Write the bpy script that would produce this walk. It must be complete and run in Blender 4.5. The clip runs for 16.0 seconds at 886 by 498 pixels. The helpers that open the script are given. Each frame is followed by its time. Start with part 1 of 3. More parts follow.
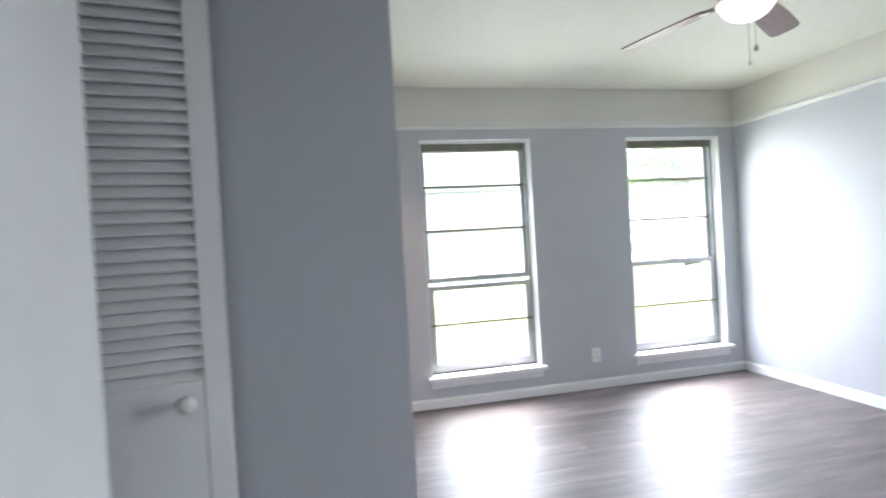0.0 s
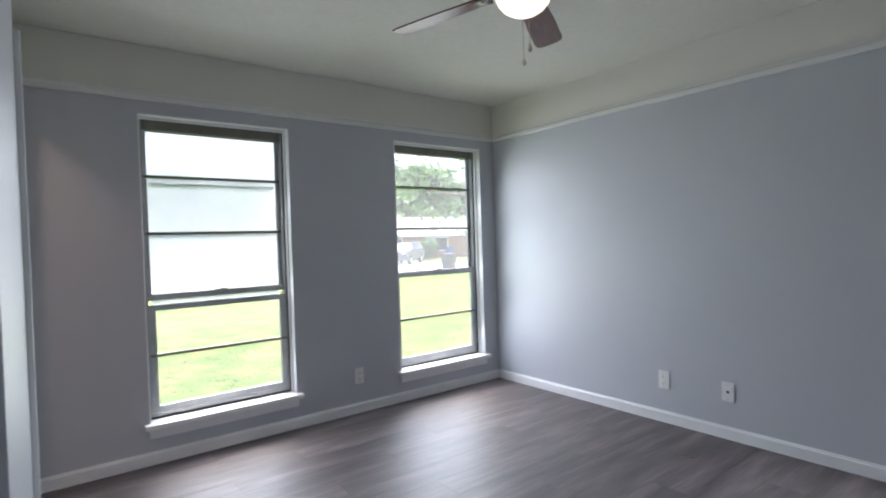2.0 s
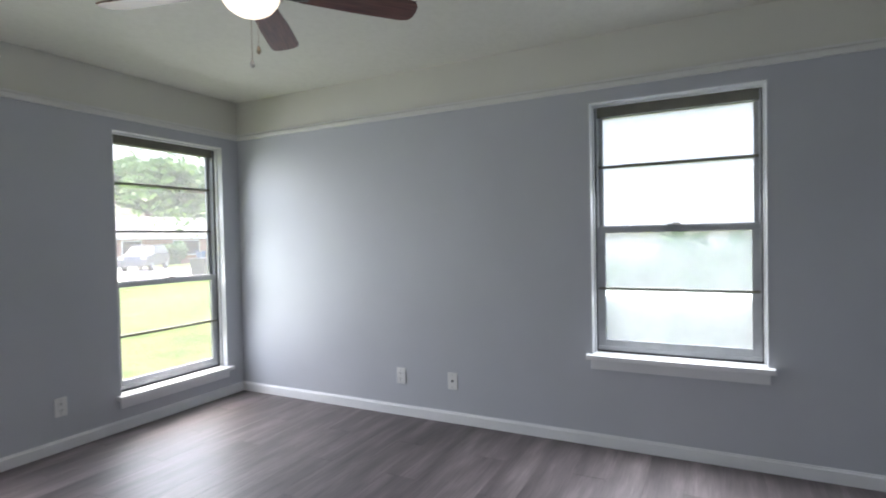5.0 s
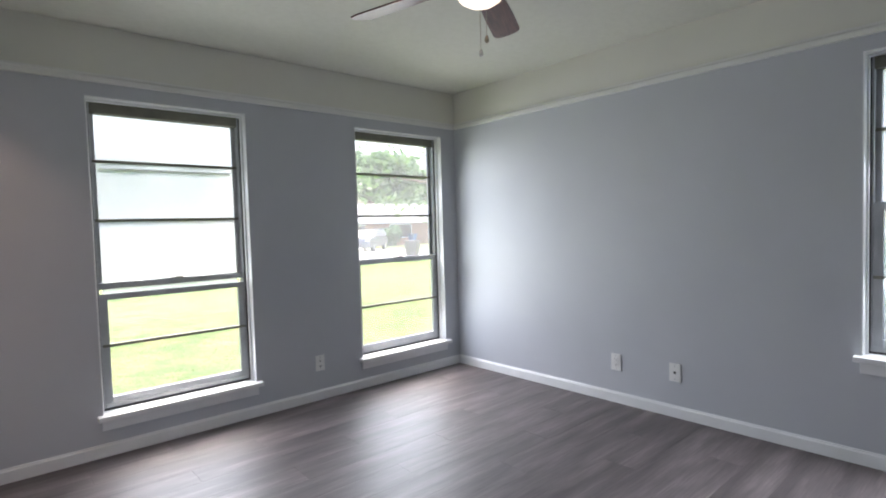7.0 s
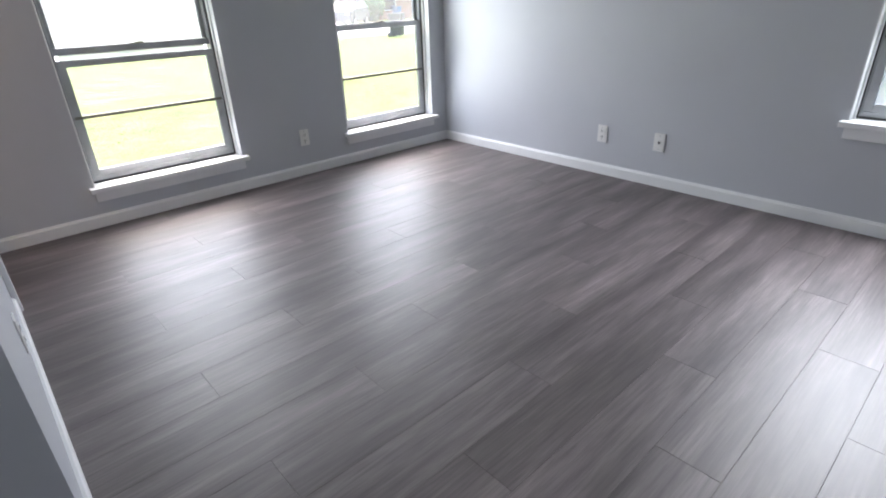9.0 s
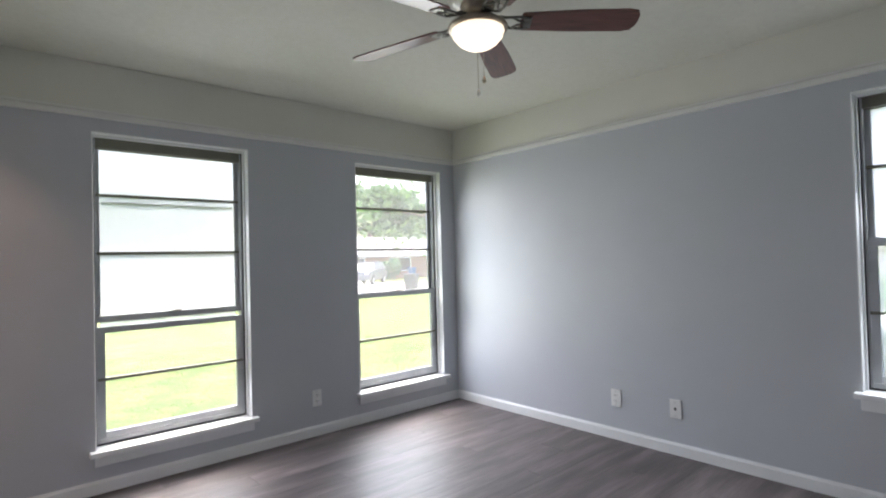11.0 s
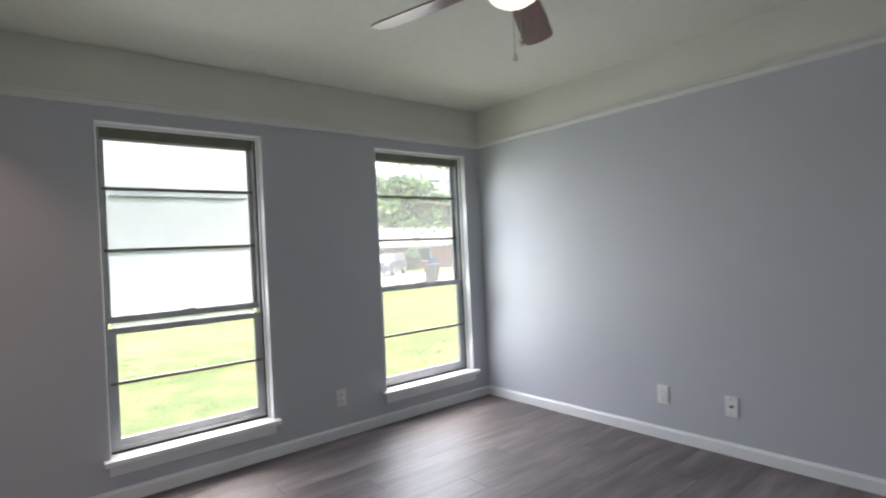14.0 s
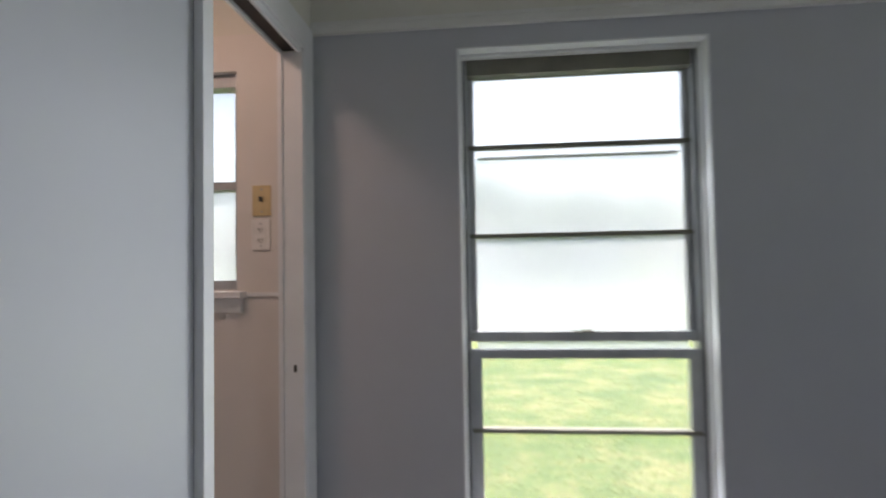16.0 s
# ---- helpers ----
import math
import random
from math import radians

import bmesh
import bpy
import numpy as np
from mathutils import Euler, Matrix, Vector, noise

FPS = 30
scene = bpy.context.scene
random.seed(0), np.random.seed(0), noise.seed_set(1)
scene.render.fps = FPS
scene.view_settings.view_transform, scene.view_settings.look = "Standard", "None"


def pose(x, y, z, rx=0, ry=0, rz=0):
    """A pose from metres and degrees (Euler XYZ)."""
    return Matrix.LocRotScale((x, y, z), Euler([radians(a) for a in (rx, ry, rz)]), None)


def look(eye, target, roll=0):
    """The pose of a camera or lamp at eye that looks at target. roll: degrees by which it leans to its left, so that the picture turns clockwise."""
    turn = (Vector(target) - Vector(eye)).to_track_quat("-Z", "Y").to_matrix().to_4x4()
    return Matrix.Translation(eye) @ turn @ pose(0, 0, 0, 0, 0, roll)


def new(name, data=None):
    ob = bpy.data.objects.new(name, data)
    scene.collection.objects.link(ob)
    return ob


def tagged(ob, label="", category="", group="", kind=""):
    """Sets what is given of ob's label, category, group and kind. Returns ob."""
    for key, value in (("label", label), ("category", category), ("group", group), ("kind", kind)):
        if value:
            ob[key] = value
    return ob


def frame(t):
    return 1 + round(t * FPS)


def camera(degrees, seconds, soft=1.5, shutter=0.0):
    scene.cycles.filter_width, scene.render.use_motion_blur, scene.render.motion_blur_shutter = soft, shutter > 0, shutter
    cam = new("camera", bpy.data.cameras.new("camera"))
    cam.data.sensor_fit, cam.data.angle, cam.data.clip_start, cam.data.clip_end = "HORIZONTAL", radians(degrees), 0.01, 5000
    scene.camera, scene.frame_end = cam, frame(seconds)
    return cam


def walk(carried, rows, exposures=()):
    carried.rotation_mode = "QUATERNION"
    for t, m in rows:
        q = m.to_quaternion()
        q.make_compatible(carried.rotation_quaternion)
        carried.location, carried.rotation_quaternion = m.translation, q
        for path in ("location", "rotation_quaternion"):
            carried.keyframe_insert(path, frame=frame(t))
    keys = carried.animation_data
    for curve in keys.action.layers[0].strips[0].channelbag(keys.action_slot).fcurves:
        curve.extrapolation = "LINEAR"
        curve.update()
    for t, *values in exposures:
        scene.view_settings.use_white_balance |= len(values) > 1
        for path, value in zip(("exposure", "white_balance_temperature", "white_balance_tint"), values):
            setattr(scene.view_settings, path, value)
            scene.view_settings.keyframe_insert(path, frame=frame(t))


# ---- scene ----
cam = camera(80.3, 16.0, 1.9, 0.5)
PATH = [
    (0, (-3.485, -3.882, 1.249), (-3.053, -1.93, 1.224), -3.3),
    (0.5, (-3.368, -3.661, 1.242), (-2.713, -1.772, 1.223), -1.9),
    (1, (-3.294, -3.519, 1.254), (-2.484, -1.69, 1.247), -1.6),
    (1.5, (-3.245, -3.437, 1.265), (-2.155, -1.76, 1.25), -2.8),
    (2, (-3.233, -3.435, 1.246), (-2.015, -1.849, 1.211), -1.8),
    (2.5, (-3.216, -3.442, 1.247), (-1.883, -1.951, 1.187), -1.3),
    (3, (-3.196, -3.464, 1.248), (-1.762, -2.071, 1.186), -1.3),
    (3.5, (-3.181, -3.5, 1.253), (-1.607, -2.267, 1.206), -1.2),
    (3.7, (-3.171, -3.525, 1.255), (-1.539, -2.37, 1.207), -1.1),
    (4.75, (-3.165, -3.555, 1.256), (-1.368, -2.678, 1.212), -1.2),
    (5.8, (-3.174, -3.538, 1.257), (-1.598, -2.308, 1.214), -1.4),
    (6, (-3.191, -3.529, 1.257), (-1.67, -2.231, 1.214), -1.5),
    (6.5, (-3.219, -3.501, 1.255), (-1.827, -2.065, 1.199), -1.5),
    (7, (-3.237, -3.478, 1.25), (-1.916, -1.98, 1.161), -1.7),
    (7.5, (-3.231, -3.477, 1.205), (-1.902, -2.001, 0.975), -1.7),
    (8, (-3.188, -3.501, 1.142), (-1.913, -2.046, 0.634), -2.1),
    (8.2, (-3.211, -3.472, 1.148), (-1.947, -2.056, 0.517), -2.0),
    (9.25, (-3.215, -3.49, 1.165), (-2.019, -2.148, 0.288), -2.1),
    (10.3, (-3.215, -3.51, 1.22), (-1.889, -2.041, 0.928), -2.2),
    (10.5, (-3.200, -3.475, 1.224), (-1.872, -1.993, 1.074), -1.8),
    (11, (-3.246, -3.496, 1.254), (-1.919, -2.0, 1.292), -1.5),
    (11.5, (-3.248, -3.494, 1.282), (-1.929, -1.997, 1.414), -1.3),
    (12, (-3.253, -3.494, 1.318), (-1.956, -2.004, 1.635), -0.9),
    (12.5, (-3.249, -3.494, 1.332), (-1.954, -2.004, 1.656), -0.9),
    (13, (-3.233, -3.474, 1.322), (-1.906, -1.999, 1.573), -1.2),
    (13.5, (-3.209, -3.399, 1.284), (-1.858, -1.93, 1.416), -2.3),
    (14, (-3.126, -3.268, 1.255), (-1.855, -1.724, 1.256), -2.8),
    (14.5, (-2.892, -3.032, 1.238), (-2.009, -1.237, 1.290), -0.4),
    (15, (-2.790, -2.722, 1.222), (-2.297, -0.784, 1.213), -0.6),
    (15.5, (-2.737, -2.332, 1.244), (-2.498, -0.346, 1.190), -2.2),
    (16, (-2.645, -1.900, 1.220), (-2.836, 0.090, 1.291), -1.0),
]
EXPOSURES = [(0, 4.08, 6150, 13), (0.5, 3.78, 6000, 14), (1.0, 3.3, 5950, 14), (1.5, 3.0, 6000, 14), (2.5, 2.82, 6050, 13), (3.0, 2.9, 6100, 13), (7, 2.96, 6250, 14), (8.0, 2.97, 6250, 14), (10.3, 3.45, 6300, 14),
             (10.5, 3.35, 6300, 14), (11.0, 2.96, 6350, 14), (12.5, 2.74, 6450, 14), (13.5, 2.8, 6400, 14), (14.5, 2.88, 6350, 14), (16, 2.6, 6300, 14)]
walk(cam, [(t, look(eye, target, roll)) for t, eye, target, roll in PATH], EXPOSURES)

# ---- world, sun and large lights ----
world = bpy.data.worlds.new("overcast_sky")
scene.world = world
world.use_nodes = True
wn = world.node_tree
sky = wn.nodes.new("ShaderNodeTexSky")
sky.sky_type, sky.sun_disc = "NISHITA", False
sky.sun_elevation, sky.sun_rotation = radians(70), radians(10)
sky.air_density, sky.dust_density, sky.ozone_density = 1.0, 8.0, 1.0
wn.nodes["Background"].inputs[1].default_value = 0.15
wn.links.new(sky.outputs[0], wn.nodes["Background"].inputs[0])

sun_data = bpy.data.lights.new("sun", "SUN")
sun_data.energy, sun_data.angle, sun_data.color = 0.35, radians(40), (1.0, 0.97, 0.93)
sun = new("sun", sun_data)
sun.matrix_world = look((6, 14, 20), (6 - 0.06, 14 - 0.337, 20 - 0.94))


def window_lamp(name, place, turn, height, power, col, tilt, spread):
    """Daylight entering a window's opening: tilt above 0 slants down from the sky, below 0 up from the sunlit lawn."""
    d = bpy.data.lights.new(name, "AREA")
    d.shape, d.size, d.size_y, d.spread = "RECTANGLE", 0.76, height, radians(spread)
    d.energy, d.color = power, col
    new(name, d).matrix_world = pose(*place, 0, 0, turn) @ pose(0, 0, 0, -90 + tilt, 0, 0)


SKYLIGHT, LAWNLIGHT = (0.94, 0.975, 1.0), (0.92, 1.0, 0.78)
for x, power in ((-2.32, 0.56), (-0.602, 0.70)):
    for z in (1.72, 1.15, 0.6):
        window_lamp("window_daylight", (x, 0.01, z), 0, 0.50, power, SKYLIGHT, 20, 160)
    window_lamp("lawn_light", (x, 0.01, 0.85), 0, 0.30, 0.25, LAWNLIGHT, -40, 150)
for z in (1.62, 1.02):
    window_lamp("window_daylight", (0.0, -3.36, z), -90, 0.34, 1.35, SKYLIGHT, 46, 120)

# ---- materials ----
def shader(name, rough=0.5, metal=0.0):
    m = bpy.data.materials.new(name)
    m.use_nodes = True
    b = m.node_tree.nodes["Principled BSDF"]
    b.inputs["Roughness"].default_value, b.inputs["Metallic"].default_value = rough, metal
    return m, m.node_tree, b


def coords(nt, scale=(1, 1, 1), kind="Object"):
    tc, mp = nt.nodes.new("ShaderNodeTexCoord"), nt.nodes.new("ShaderNodeMapping")
    mp.inputs["Scale"].default_value = scale
    nt.links.new(tc.outputs[kind], mp.inputs["Vector"])
    return mp.outputs["Vector"]


def noise_of(nt, vec, scale, detail=3.0, rough=0.55):
    n = nt.nodes.new("ShaderNodeTexNoise")
    n.inputs["Scale"].default_value, n.inputs["Detail"].default_value, n.inputs["Roughness"].default_value = scale, detail, rough
    nt.links.new(vec, n.inputs["Vector"])
    return n.outputs["Fac"]


def ramp(nt, fac, stops):
    r = nt.nodes.new("ShaderNodeValToRGB")
    while len(r.color_ramp.elements) < len(stops):
        r.color_ramp.elements.new(0.5)
    for e, (p, c) in zip(r.color_ramp.elements, stops):
        e.position, e.color = p, (*c, 1)
    nt.links.new(fac, r.inputs["Fac"])
    return r.outputs["Color"]


def span(nt, fac, lo, hi):
    r = nt.nodes.new("ShaderNodeMapRange")
    r.inputs["To Min"].default_value, r.inputs["To Max"].default_value = lo, hi
    nt.links.new(fac, r.inputs["Value"])
    return r.outputs["Result"]


def bump(nt, b, fac, strength, distance):
    n = nt.nodes.new("ShaderNodeBump")
    n.inputs["Strength"].default_value, n.inputs["Distance"].default_value = strength, distance
    nt.links.new(fac, n.inputs["Height"])
    nt.links.new(n.outputs["Normal"], b.inputs["Normal"])


def paint(name, col, rough=0.5, var=0.05, scale=2.5, grain=140, relief=0.15, depth=0.001, metal=0.0, kind="Object"):
    """A coated surface: a slow drift of tone, a fine grain and a low relief."""
    m, nt, b = shader(name, rough, metal)
    v = coords(nt, kind=kind)
    slow, fine = noise_of(nt, v, scale, 4), noise_of(nt, v, grain, 2)
    dark, light = [c * (1 - var) for c in col], [min(1, c * (1 + var)) for c in col]
    nt.links.new(ramp(nt, slow, [(0.3, dark), (0.7, light)]), b.inputs["Base Color"])
    nt.links.new(span(nt, slow, rough * 0.88, min(1, rough * 1.12)), b.inputs["Roughness"])
    bump(nt, b, fine, relief, depth)
    return m


M_WALL = paint("blue_grey_wall_paint", (0.488, 0.505, 0.543), 0.45, 0.03, 1.6, 160, 0.12)
M_UPPER = paint("off_white_wall_paint", (0.68, 0.672, 0.61), 0.6, 0.03, 1.6, 160, 0.12)
M_TRIM = paint("white_trim_paint", (0.76, 0.77, 0.78), 0.35, 0.04, 5, 60, 0.08)
M_DOOR = paint("white_door_paint", (0.79, 0.80, 0.80), 0.4, 0.04, 4, 80, 0.08)
M_ALU = paint("aged_aluminium", (0.43, 0.445, 0.46), 0.45, 0.12, 9, 200, 0.1, metal=0.5)
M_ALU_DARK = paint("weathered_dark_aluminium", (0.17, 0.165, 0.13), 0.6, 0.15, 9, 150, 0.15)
M_RUBBER = paint("black_glazing_gasket", (0.03, 0.03, 0.032), 0.7, 0.1)
M_PLATE = paint("white_plastic_plate", (0.78, 0.78, 0.77), 0.35, 0.02, 20)
M_IVORY = paint("ivory_plastic_plate", (0.62, 0.5, 0.28), 0.4, 0.05, 30)
M_SLOT = paint("dark_slot", (0.04, 0.04, 0.04), 0.6)
M_TRACK = paint("dark_brown_track", (0.035, 0.022, 0.018), 0.6, 0.2)
M_CREAM = paint("cream_enamel", (0.66, 0.65, 0.58), 0.3, 0.04, 12, 90, 0.05)
M_BRASS = paint("antique_nickel", (0.40, 0.34, 0.27), 0.35, 0.12, 25, metal=0.8)
M_KNOB = paint("white_porcelain", (0.78, 0.77, 0.74), 0.25, 0.02)
M_TILE = paint("pale_bath_floor", (0.5, 0.48, 0.45), 0.4, 0.1)
M_BATH = paint("warm_white_bath_paint", (0.70, 0.67, 0.64), 0.5, 0.03)
M_OUTER = paint("pale_brick_facade", (0.42, 0.34, 0.29), 0.85, 0.15, 8)


def ceiling_material():
    m, nt, b = shader("stippled_white_ceiling", 0.9)
    v = coords(nt)
    blot, fine = noise_of(nt, v, 30, 5, 0.7), noise_of(nt, v, 95, 3, 0.7)
    mix = nt.nodes.new("ShaderNodeMath")
    mix.operation = "ADD"
    nt.links.new(blot, mix.inputs[0])
    nt.links.new(fine, mix.inputs[1])
    nt.links.new(ramp(nt, blot, [(0.25, (0.575, 0.57, 0.515)), (0.6, (0.625, 0.62, 0.565))]), b.inputs["Base Color"])
    bump(nt, b, mix.outputs[0], 0.25, 0.004)
    return m


def plank_material():
    m, nt, b = shader("grey_brown_laminate", 0.3)
    info, tc = nt.nodes.new("ShaderNodeObjectInfo"), nt.nodes.new("ShaderNodeTexCoord")
    shift, add = nt.nodes.new("ShaderNodeVectorMath"), nt.nodes.new("ShaderNodeVectorMath")
    shift.operation = "SCALE"
    shift.inputs[0].default_value = (37.0, 61.0, 19.0)
    nt.links.new(info.outputs["Random"], shift.inputs["Scale"])
    nt.links.new(tc.outputs["Object"], add.inputs[0])
    nt.links.new(shift.outputs[0], add.inputs[1])

    def stretched(sx, sy):
        mp = nt.nodes.new("ShaderNodeMapping")
        mp.inputs["Scale"].default_value = (sx, sy, 1)
        nt.links.new(add.outputs[0], mp.inputs["Vector"])
        return mp.outputs["Vector"]
    broad = noise_of(nt, stretched(0.9, 6), 1.6, 4, 0.6)
    grain = noise_of(nt, stretched(2.2, 60), 2.0, 6, 0.65)
    c1 = ramp(nt, broad, [(0.28, (0.052, 0.042, 0.043)), (0.5, (0.115, 0.096, 0.097)), (0.75, (0.215, 0.186, 0.188))])
    c2 = ramp(nt, grain, [(0.3, (0.55, 0.54, 0.54)), (0.65, (1.08, 1.07, 1.08))])
    mul = nt.nodes.new("ShaderNodeMix")
    mul.data_type, mul.blend_type = "RGBA", "MULTIPLY"
    mul.inputs[0].default_value = 1.0
    nt.links.new(c1, mul.inputs[6])
    nt.links.new(c2, mul.inputs[7])
    tone = nt.nodes.new("ShaderNodeMix")
    tone.data_type, tone.blend_type = "RGBA", "MULTIPLY"
    tone.inputs[0].default_value = 1.0
    nt.links.new(mul.outputs[2], tone.inputs[6])
    nt.links.new(ramp(nt, info.outputs["Random"], [(0.0, (0.86, 0.85, 0.85)), (1.0, (1.13, 1.12, 1.12))]), tone.inputs[7])
    nt.links.new(tone.outputs[2], b.inputs["Base Color"])
    nt.links.new(span(nt, grain, 0.40, 0.54), b.inputs["Roughness"])
    b.inputs["Specular IOR Level"].default_value = 0.82
    bump(nt, b, grain, 0.12, 0.0006)
    return m


def wood_blade_material():
    m, nt, b = shader("walnut_veneer", 0.28)
    v = coords(nt, (3, 40, 3))
    g = noise_of(nt, v, 2.0, 5)
    b.inputs["Coat Weight"].default_value, b.inputs["Coat Roughness"].default_value = 0.25, 0.15
    nt.links.new(ramp(nt, g, [(0.3, (0.065, 0.020, 0.013)), (0.7, (0.17, 0.058, 0.038))]), b.inputs["Base Color"])
    return m


def glass_material(name, haze, tint=(1, 1, 1), white=0.92, blur=0.0):
    """Thin window glass: clear, with a film that scatters the daylight (condensation, dust, imitated glare), and a
    mirror gloss.
    """
    m = bpy.data.materials.new(name)
    m.use_nodes = True
    nt = m.node_tree
    nt.nodes.remove(nt.nodes["Principled BSDF"])
    out = nt.nodes["Material Output"]
    clear, film, gloss = nt.nodes.new("ShaderNodeBsdfTransparent"), nt.nodes.new("ShaderNodeBsdfTranslucent"), nt.nodes.new("ShaderNodeBsdfGlossy")
    if blur:
        clear = nt.nodes.new("ShaderNodeBsdfRefraction")
        clear.inputs["Roughness"].default_value, clear.inputs["IOR"].default_value = blur, 1.3
    clear.inputs[0].default_value = (0.94, 0.96, 0.95, 1)
    film.inputs[0].default_value = (*[white * c for c in tint], 1)
    gloss.inputs["Roughness"].default_value = 0.03
    a, c = nt.nodes.new("ShaderNodeMixShader"), nt.nodes.new("ShaderNodeMixShader")
    v = coords(nt)
    nt.links.new(span(nt, noise_of(nt, v, 3.0, 4), haze * 0.7, haze * 1.3), a.inputs[0])
    nt.links.new(clear.outputs[0], a.inputs[1])
    nt.links.new(film.outputs[0], a.inputs[2])
    lw, pw, fr = nt.nodes.new("ShaderNodeLayerWeight"), nt.nodes.new("ShaderNodeMath"), nt.nodes.new("ShaderNodeMath")
    lw.inputs["Blend"].default_value = 0.5
    pw.operation, fr.operation = "POWER", "MULTIPLY_ADD"
    pw.inputs[1].default_value, fr.inputs[1].default_value, fr.inputs[2].default_value = 5.0, 0.9, 0.035
    nt.links.new(lw.outputs["Facing"], pw.inputs[0])
    nt.links.new(pw.outputs[0], fr.inputs[0])
    nt.links.new(fr.outputs[0], c.inputs[0])
    nt.links.new(a.outputs[0], c.inputs[1])
    nt.links.new(gloss.outputs[0], c.inputs[2])
    nt.links.new(c.outputs[0], out.inputs["Surface"])
    return m


def glow_material(name, col, power):
    m, nt, b = shader(name, 0.4)
    b.inputs["Base Color"].default_value = (0.9, 0.85, 0.75, 1)
    b.inputs["Emission Color"].default_value = (*col, 1)
    b.inputs["Emission Strength"].default_value = power
    return m


def grass_material():
    m, nt, b = shader("lawn_grass", 0.9)
    v = coords(nt)
    big, fine = noise_of(nt, v, 1.3, 6, 0.7), noise_of(nt, v, 22, 5, 0.8)
    add = nt.nodes.new("ShaderNodeMath")
    add.operation = "MULTIPLY_ADD"
    add.inputs[1].default_value = 0.75
    nt.links.new(fine, add.inputs[0])
    nt.links.new(big, add.inputs[2])
    nt.links.new(ramp(nt, add.outputs[0], [(0.62, (0.036, 0.078, 0.005)), (0.84, (0.056, 0.098, 0.009)), (1.0, (0.15, 0.15, 0.044))]), b.inputs["Base Color"])
    bump(nt, b, fine, 0.8, 0.03)
    return m


def leaf_material(name, a, c):
    m, nt, b = shader(name, 0.55)
    g, thin, mix = nt.nodes.new("ShaderNodeNewGeometry"), nt.nodes.new("ShaderNodeBsdfTranslucent"), nt.nodes.new("ShaderNodeMixShader")
    col = ramp(nt, g.outputs["Random Per Island"], [(0.0, a), (1.0, c)])
    nt.links.new(col, b.inputs["Base Color"])
    nt.links.new(col, thin.inputs[0])
    mix.inputs[0].default_value = 0.4
    nt.links.new(b.outputs[0], mix.inputs[1])
    nt.links.new(thin.outputs[0], mix.inputs[2])
    nt.links.new(mix.outputs[0], nt.nodes["Material Output"].inputs["Surface"])
    return m


M_RAIL = paint("off_white_rail_paint", (0.72, 0.72, 0.70), 0.4, 0.03, 4, 80, 0.08)
M_IRON = paint("dark_pewter", (0.17, 0.165, 0.15), 0.35, 0.15, 30, metal=0.8)
M_CEIL, M_PLANK, M_BLADE = ceiling_material(), plank_material(), wood_blade_material()
M_GLASS = glass_material("clear_window_glass", 0.03)
# window 2's upper panes: dust, plus haze that imitates veiling glare
M_FILM = glass_material("dusty_glare_haze_glass", 0.12, (1, 1, 1), 0.58)
M_FOG = glass_material("fogged_window_glass", 0.48, (0.89, 0.98, 1.0), 0.40, 0.28)
M_FOG_MID = glass_material("half_fogged_glass", 0.62, (0.98, 1.0, 1.0), 0.95, 0.1)
M_FOG_LOW = glass_material("misted_lower_glass", 0.36, (0.97, 1.0, 0.98), 0.78)
M_BOWL = glow_material("lit_frosted_glass", (1.0, 0.83, 0.60), 0.18)
M_VANITY = glow_material("lit_warm_bulb", (1.0, 0.68, 0.52), 4.0)
M_GRASS = grass_material()
M_LEAF = leaf_material("tree_leaf", (0.10, 0.18, 0.07), (0.19, 0.28, 0.13))
M_BLADES = leaf_material("grass_blade", (0.09, 0.16, 0.012), (0.17, 0.19, 0.045))
M_LEAF_BRIGHT = leaf_material("young_tree_leaf", (0.09, 0.17, 0.05), (0.18, 0.28, 0.10))
M_LEAF_PALE = leaf_material("shrub_leaf", (0.07, 0.15, 0.07), (0.14, 0.23, 0.12))
M_BARK = paint("tree_bark", (0.12, 0.09, 0.07), 0.9, 0.3, 8, 40, 0.6, 0.02)
M_ROAD = paint("pale_concrete_road", (0.27, 0.265, 0.25), 0.85, 0.1, 0.6, 30, 0.3, 0.004)
M_DRIVE = paint("concrete_drive", (0.42, 0.41, 0.39), 0.85, 0.1, 0.8, 30, 0.3, 0.004)
M_BRICK = paint("red_brown_brick", (0.30, 0.17, 0.12), 0.85, 0.25, 6, 30, 0.3, 0.004)
M_ROOF = paint("pale_grey_shingle", (0.27, 0.265, 0.26), 0.9, 0.15, 3, 20, 0.4, 0.01)
M_BLUE_SIDING = paint("grey_blue_siding", (0.17, 0.23, 0.24), 0.7, 0.1, 2)
M_SIDING = paint("pale_pink_siding", (0.74, 0.66, 0.64), 0.7, 0.06, 2)
M_CAR = paint("silver_car_paint", (0.12, 0.13, 0.16), 0.3, 0.03, 2, metal=0.4)
M_CARGLASS = paint("dark_car_glass", (0.03, 0.035, 0.04), 0.08, 0.05)
M_TYRE = paint("black_tyre", (0.025, 0.025, 0.027), 0.8, 0.1)
M_BIN = paint("dark_grey_bin_plastic", (0.05, 0.055, 0.065), 0.5, 0.1)
M_BLUE = paint("blue_bin_plastic", (0.06, 0.13, 0.28), 0.5, 0.1)

